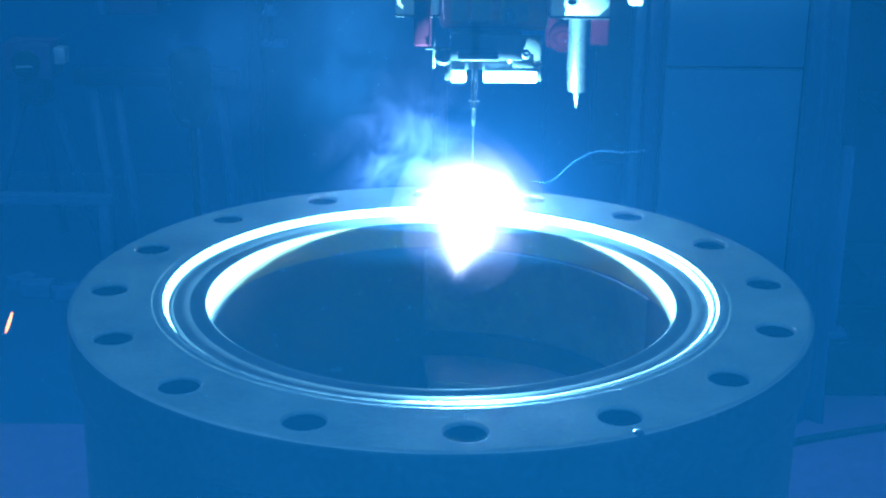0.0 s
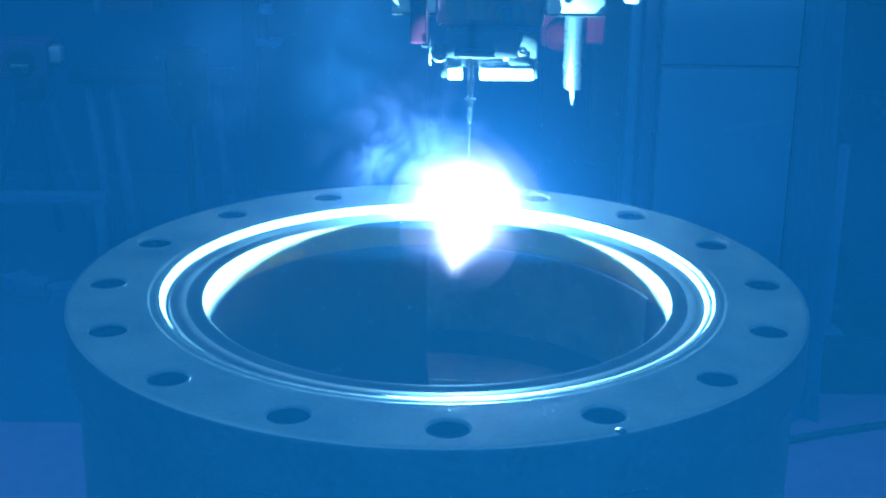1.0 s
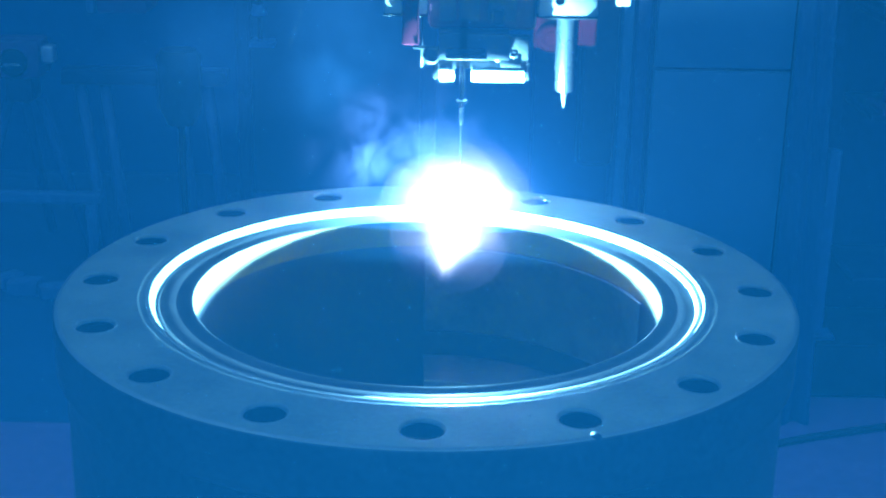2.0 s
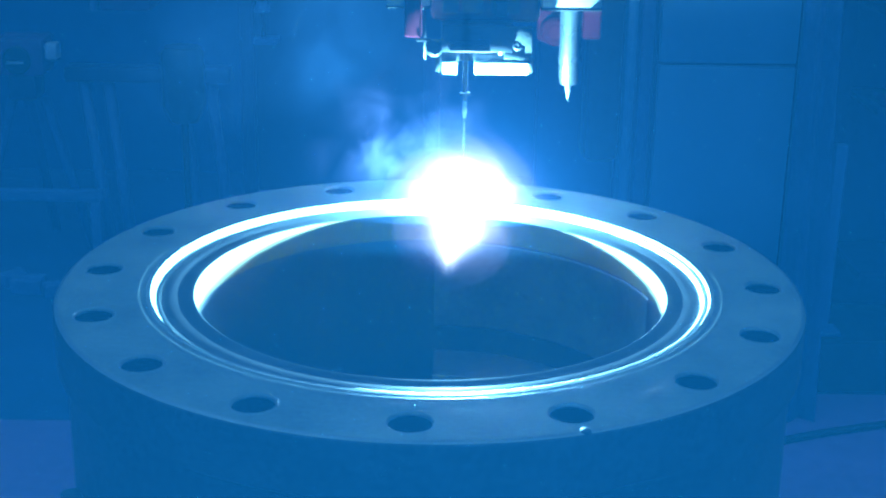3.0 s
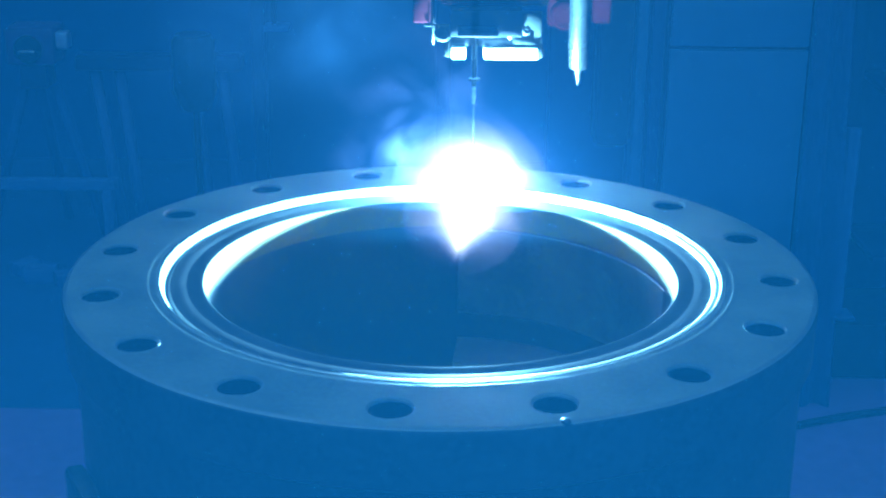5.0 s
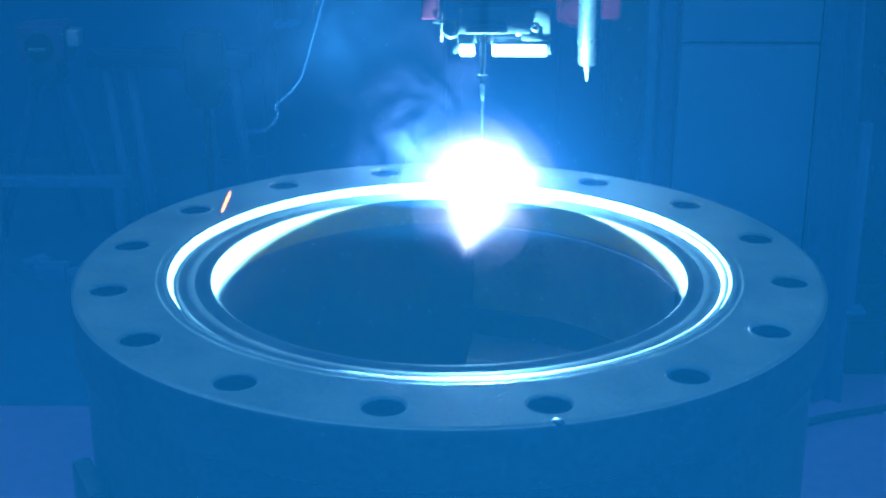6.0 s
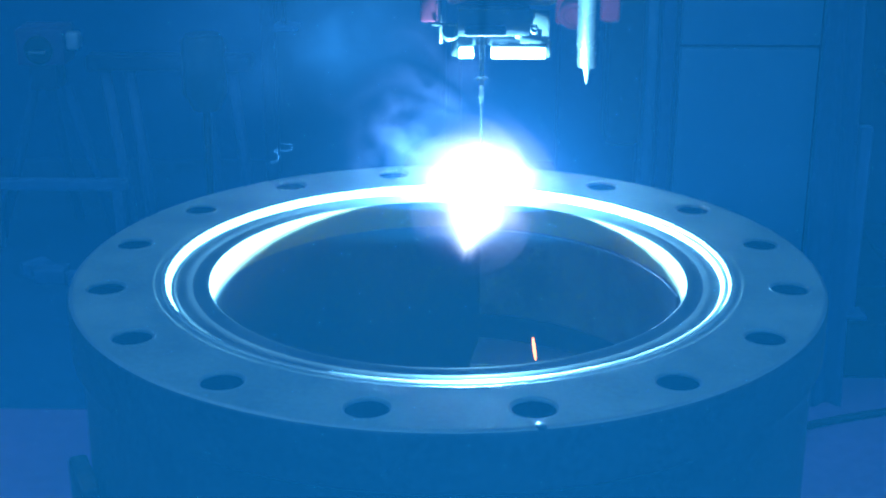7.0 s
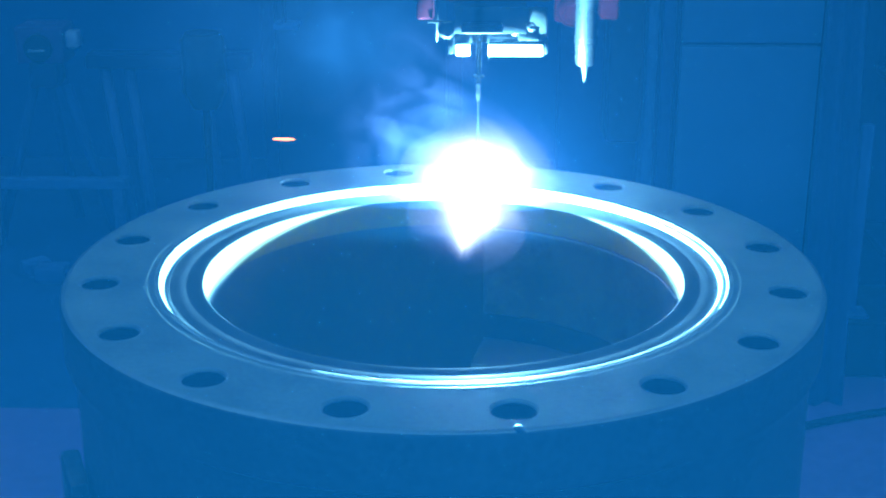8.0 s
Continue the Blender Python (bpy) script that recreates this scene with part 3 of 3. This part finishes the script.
    part("shade", turned([(0, 0.02), (0.012, 0.02), (0.02, 0.0), (0.018, -0.004)], 28, m=Matrix.Translation((-0.408, 2.2, -0.135))), SCREEN, lm, "round pale shade")
    part("rim_plate", box(-0.43, -0.372, 2.18, 2.24, -0.212, -0.200, 0.002), SCREEN, lm)
    part("stem", box(-0.413, -0.403, 2.205, 2.215, -0.1995, -0.14, 0.001), DARK, lm)
    part("arm", rod([(-0.408, 2.2, -0.116), (-0.408, 2.25, -0.06), (-0.408, 3.0, -0.03)], 0.006, 8), DARK, lm)
    # tall dark frame behind the smoke
    fr = thing("machine_frame", "dark tall machine frame standing at the back", "machine frame")
    part("upright", box(-0.50, -0.465, 2.45, 2.5, FLOOR, 0.6, 0.004), BLUE_DARK, fr)
    part("upright", box(-0.03, 0.01, 2.45, 2.5, FLOOR, 0.6, 0.004), BLUE_DARK, fr)
    part("cross_member", box(-0.464, -0.031, 2.455, 2.495, -0.05, 0.0, 0.004), BLUE_DARK, fr)
    part("panel", box(-0.464, -0.031, 2.47, 2.485, FLOOR + 0.1, -0.0505, 0.002), SEAM, fr)


build_left_machines()


def build_floor_things():
    pl = thing("floor_plate", "pale steel floor plate, lilac light put into its colour", "floor plate")
    part("plate", box(-1.6, -0.44, 0.2, 1.22, FLOOR + 0.0005, FLOOR + 0.03, 0.004), PLATE, pl)
    pr = thing("floor_plate", "pale steel floor plate under a cable, lilac light put into its colour", "floor plate")
    part("plate", box(0.44, 1.7, 0.2, 1.60, FLOOR + 0.0005, FLOOR + 0.03, 0.004), PLATE, pr)
    ca = thing("floor_cable", "thin black cable trailing over the floor plate", "cable")
    part("cable", rod(curve((0.46, 1.05, FLOOR + 0.037), (0.6, 1.2, FLOOR + 0.037), (0.8, 1.22, FLOOR + 0.037), (1.25, 1.36, FLOOR + 0.037)), 0.007, 8), RUBBER, ca)
    for i, (x, y, s) in enumerate(((-0.93, 1.95, 0.035), (-0.86, 1.93, 0.03), (-0.98, 2.0, 0.03), (-0.80, 1.90, 0.025))):
        sc = thing("scrap_block", "small dim steel offcut on the floor", "offcut", group="offcuts on the floor")
        bm = box(-s, s, -s * 0.7, s * 0.7, 0, s, 0.004)
        bmesh.ops.transform(bm, matrix=pose(x, y, FLOOR, 0, 0, 25 * i), verts=bm.verts)
        part("block", bm, SCREEN, sc)
    wi = thing("hanging_wire", "fine bright wire hanging from above", "wire")
    part("wire", rod(curve((-0.08, 0.5, 2.0), (-0.09, 0.5, 0.8), (-0.105, 0.5, 0.22), (-0.1615, 0.5, 0.0955), 24), 0.00014, 6), ALLOY, wi)


build_floor_things()


# ---- arc, haze and smoke ----
def lumpy_ball(radius, rough, seed, squash=(1, 1, 1), sub=4, detail=1.5):
    bm = bmesh.new()
    bmesh.ops.create_icosphere(bm, subdivisions=sub, radius=1)
    for v in bm.verts:
        d = v.co.normalized()
        k = radius * (1 + rough * noise.noise(d * detail + Vector((seed * 7.3, seed * 3.1, seed))))
        v.co = Vector((d.x * squash[0], d.y * squash[1], d.z * squash[2])) * k
    return bm


def build_arc():
    ar = thing("welding_arc", "blinding white welding arc over the seat of the flange", "arc", at=ARC)
    part("plasma", lumpy_ball(0.036, 0.12, 1, (1.05, 1.0, 0.95)), PLASMA, ar, "white-hot arc core", 180)
    # nested glowing shells, added for the soft glare round the arc
    for i in range(60):
        k = i / 59
        part("corona", lumpy_ball(0.037 + 0.052 * k, 0.13 + 0.05 * k, 2 + 0.008 * i, (1.08, 1.0, 0.95), 4, 2.0), glow_shell("corona_%d" % i, (0.85 - 0.77 * k, 0.92 - 0.7 * k, 1.0), 0.095 * (1 - k) ** 2.6 + 0.0008), ar, "bright corona of hot gas", 180)
    # more glowing shells, for the bloom that points down the bore
    for i in range(18):
        k = i / 17
        w, deep = 0.009 + 0.018 * k, 0.042 + 0.020 * k
        bm = lumpy_ball(1.0, 0.16, 50 + 0.01 * i, (1, 1, 1), 4, 2.2)
        for v in bm.verts:
            z = v.co.z
            f = w * (0.22 + 0.78 * min(1.0, max(0.0, (z + 1.1) / 1.3)) ** 0.8)
            v.co = Vector((v.co.x * f * 1.6 - 0.013 * (1 - z) * 0.5, -0.042 + v.co.y * f * 0.5, deep * 0.55 * z - deep * 0.5))
        part("flare_tongue", bm, glow_shell("tongue_%d" % i, (0.85 - 0.77 * k, 0.92 - 0.6 * k, 1.0), 0.17 * (1 - k) ** 2.4 + 0.0005), ar, "pointed glowing shells put in for glare below the arc", 180)


def fume_veil(y, x0, x1, z0, z1, thick, seed, tone=(0.12, 0.27, 0.5)):
    """A standing sheet, gently wavy, added for haze and halo; it catches the arc's light."""
    bm = bmesh.new()
    n = 24
    grid = []
    for j in range(n + 1):
        row = []
        for i in range(n + 1):
            x, z = x0 + (x1 - x0) * i / n, z0 + (z1 - z0) * j / n
            row.append(bm.verts.new((x, y + 0.012 * noise.noise((x * 5, z * 5, seed)), z)))
        grid.append(row)
    for j in range(n):
        for i in range(n):
            bm.faces.new((grid[j][i], grid[j][i + 1], grid[j + 1][i + 1], grid[j + 1][i]))
    tagged(finish("fume_veil", bm, smoke_material("haze_sheet_%d" % seed, thick, tone=tone), None, "", 180), "thin sheet that puts blue haze and glare into the air", "fume", "fume veils", "stuff")


build_arc()
fume_veil(0.165, -0.5, 0.55, -0.2, 0.6, 0.0030, 1, (0.07, 0.215, 0.5))
fume_veil(0.10, -0.6, 0.65, -0.2, 0.7, 0.0015, 2, (0.05, 0.25, 0.5))
# hung across the camera's view for the overall blue lens haze
fume_veil(-0.50, -1.0, 1.0, -0.3, 0.9, 0.059, 3, (0.012, 0.235, 0.5))
fume_veil(0.42, -0.9, 1.0, -0.3, 0.8, 0.0015, 4)
PUFFS = []


def soft_sheet(radius, squash, seed):
    """A curled sheet of smoke; its edges fade out."""
    bm = bmesh.new()
    n = 18
    grid = [[bm.verts.new((x * squash[0], radius * 0.5 * noise.noise((x * 9 / radius * 0.1, z * 9 / radius * 0.1, seed)), z * squash[1]))
             for x in (radius * (2 * i / n - 1) for i in range(n + 1))] for z in (radius * (2 * j / n - 1) for j in range(n + 1))]
    for j in range(n):
        for i in range(n):
            bm.faces.new((grid[j][i], grid[j][i + 1], grid[j + 1][i + 1], grid[j + 1][i]))
    return bm


def build_smoke():
    for i, (x, y, z, r, sq, thick, scale) in enumerate((
            (-0.062, 0.222, 0.055, 0.085, (1.2, 0.9), 0.012, 16), (-0.035, 0.232, 0.045, 0.080, (1.0, 1.0), 0.013, 14), (-0.02, 0.26, 0.085, 0.085, (0.8, 1.3), 0.014, 11),
            (-0.095, 0.30, 0.135, 0.12, (1.0, 1.1), 0.008, 7), (-0.16, 0.36, 0.12, 0.14, (1.0, 1.2), 0.011, 6), (-0.09, 0.38, 0.21, 0.15, (0.9, 1.2), 0.009, 5), (-0.24, 0.44, 0.06, 0.16, (1.0, 1.3), 0.03, 6))):
        wide = i > 2
        pf = tagged(finish("smoke_puff", soft_sheet(r, sq, 30 + i), smoke_material("smoke_%d" % i, thick * (1.35 if wide else 1.65), scale, 0.2 if wide else 0.36, 0.95 if wide else 0.8, r * 0.95, (0.1, 0.25, 0.5) if wide else (0.3, 0.25, 0.5)), None, "", 180),
                    "wide faint veil of blue-lit welding smoke" if wide else "soft blue-white puff of welding smoke by the arc", "smoke", "smoke puffs")
        pf.location = (x, y, z)
        PUFFS.append((pf, Vector((x, y, z)), i))


build_smoke()


# ---- sparks and threads of fume ----
SPARKS, THREADS = [], []


def build_sparks():
    # leaves the arc, passes this place with this heading at this time, comes to rest at the last place
    for go, at, place, heading_to, rest, mat in (
            (-0.3, 0.0, (-0.3829, 0.10, -0.0762), (-0.39, 0, -1.0), (-0.62, 0.02, FLOOR + 0.005), SPARK),
            (3.1, 3.5, (-0.2755, 0.10, -0.0055), (0.25, 1.0, 0.0), (-0.75, -0.1, FLOOR + 0.005), SPARK),
            (5.75, 6.0, (-0.192, 0.10, 0.0173), (-0.4, 0, -0.9), (-0.55, 0.15, FLOOR + 0.005), SPARK),
            (6.25, 6.5, (-0.133, 0.25, 0.080), (-1.0, 0, 0.08), (-1.5, 0.9, FLOOR + 0.005), SPARK),
            (6.75, 7.0, (0.0726, 0.05, -0.0928), (0.14, 0, -1.0), (0.085, 0.03, -0.24), SPARK),
            (7.75, 8.0, (-0.1553, 0.25, 0.0342), (-1.0, 0, 0.02), (-0.3, 0.3, 0.03), SPARK)):
        sp = tagged(finish("spark", rod([(0, 0, -0.0105), (0, 0, -0.004), (0, 0, 0.006), (0, 0, 0.0105)], 0.0011, 8, taper=lambda u: (0.4, 1.0, 0.9, 0.3)[round(u * 3)]), mat, None, "", 60),
                    "small glowing orange spark flying off the arc", "spark", "sparks")
        SPARKS.append((sp, go, at, Vector(place), Vector(heading_to), Vector(rest)))


def build_threads():
    fume = smoke_material("fume_thread", 0.05)
    for pts, home, away in (
            (((0.0858, 0.25, 0.0181), (0.105, 0.25, 0.0172), (0.1234, 0.25, 0.0355), (0.1473, 0.25, 0.0482), (0.1718, 0.25, 0.0474), (0.1961, 0.25, 0.0499)), (0.0, 0.4), (0.55, 0.3, 0.25)),
            (((0.2049, 0.3, 0.0172), (0.2357, 0.3, 0.0223), (0.2628, 0.3, 0.0384), (0.3072, 0.3, 0.0471), (0.3457, 0.3, 0.0568), (0.3897, 0.3, 0.066), (0.4387, 0.3, 0.0689)), (0.0, 0.9), (0.5, 0.3, 0.25)),
            (((-0.1225, 0.3, 0.158), (-0.1364, 0.3, 0.1115), (-0.1496, 0.3, 0.0752), (-0.1726, 0.3, 0.0525), (-0.1702, 0.3, 0.044), (-0.1848, 0.3, 0.0267), (-0.2017, 0.3, 0.0266), (-0.2069, 0.3, 0.0092)), (5.9, 6.1), (-0.5, 0.3, 0.6)),
            (((-0.0626, 0.25, 0.0724), (-0.0494, 0.25, 0.0577), (-0.028, 0.25, 0.0506), (-0.0173, 0.25, 0.0413), (-0.0066, 0.25, 0.0331)), (6.4, 6.6), (-0.5, 0.3, 0.6)),
            (((-0.1443, 0.25, 0.0202), (-0.1347, 0.25, 0.0185), (-0.1365, 0.25, 0.0129), (-0.15, 0.25, 0.0129), (-0.1476, 0.25, 0.0045), (-0.1614, 0.25, -0.0024)), (6.4, 7.0), (-0.9, 0.3, 0.5))):
        # smooth the bends a little
        p = [Vector(q) for q in pts]
        fine = []
        for i in range(len(p) - 1):
            a, b, c, d = p[max(i - 1, 0)], p[i], p[i + 1], p[min(i + 2, len(p) - 1)]
            for u in (0, 0.25, 0.5, 0.75):
                fine.append(0.5 * (2 * b + (c - a) * u + (2 * a - 5 * b + 4 * c - d) * u * u + (3 * b - a - 3 * c + d) * u ** 3))
        fine.append(p[-1])
        th = tagged(finish("fume_thread", rod(fine, 0.00028, 5, taper=lambda u: 0.5 + 0.5 * math.sin(math.pi * u)), fume, None, "", 180), "fine curling thread of pale weld fume in the air", "fume", "fume threads")
        THREADS.append((th, home, Vector(away)))


build_sparks()
build_threads()


# ---- what moves ----
def motions():
    for sp, go, at, place, way, rest in SPARKS:
        q = way.to_track_quat("Z", "Y").to_matrix().to_4x4()
        step = way.normalized() * 0.06
        pool = Matrix.Translation(ARC + Vector((0.004, 0.0, -0.022)))
        rows = [] if go <= 0 else [(0.0, pool @ q), (go, pool @ q), (at - 0.05, Matrix.Translation(place - step) @ q)]
        rows.append((at, Matrix.Translation(place) @ q))
        if at < 7.9:
            rows += [(at + 0.06, Matrix.Translation(place + step) @ q), (at + 0.45, Matrix.Translation(rest) @ q), (8.0, Matrix.Translation(rest) @ q)]
        walk(sp, rows)
    for th, (since, till), away in THREADS:
        rows, off, still = [], Matrix.Translation(away), Matrix()
        if since > 0:
            rows += [(0.0, off), (since - 0.9, off), (since, still)]
        else:
            rows += [(0.0, still)]
        rows += [(till, Matrix.Translation(away * 0.02)), (till + 0.9, off), (8.0, off)]
        walk(th, rows)
    turn = [(t, pose(0, 0, 0, 0, 0, SPIN * t)) for t in range(9)]
    walk(FLANGE, turn)
    walk(TABLE, turn)
    for pf, p, i in PUFFS:
        rows = []
        for t in range(0, 9, 2):
            drift = Vector((-0.006 * math.sin(0.9 * t + i), 0.004 * math.sin(0.7 * t + 2 * i), 0.006 * math.sin(0.8 * t + 1.3 * i)))
            rows.append((t, Matrix.Translation(p + drift) @ pose(0, 0, 0, 2 * math.sin(t + i), 9 * t * (1 if i % 2 else -1), 2 * math.sin(0.7 * t + i))))
        walk(pf, rows)


motions()
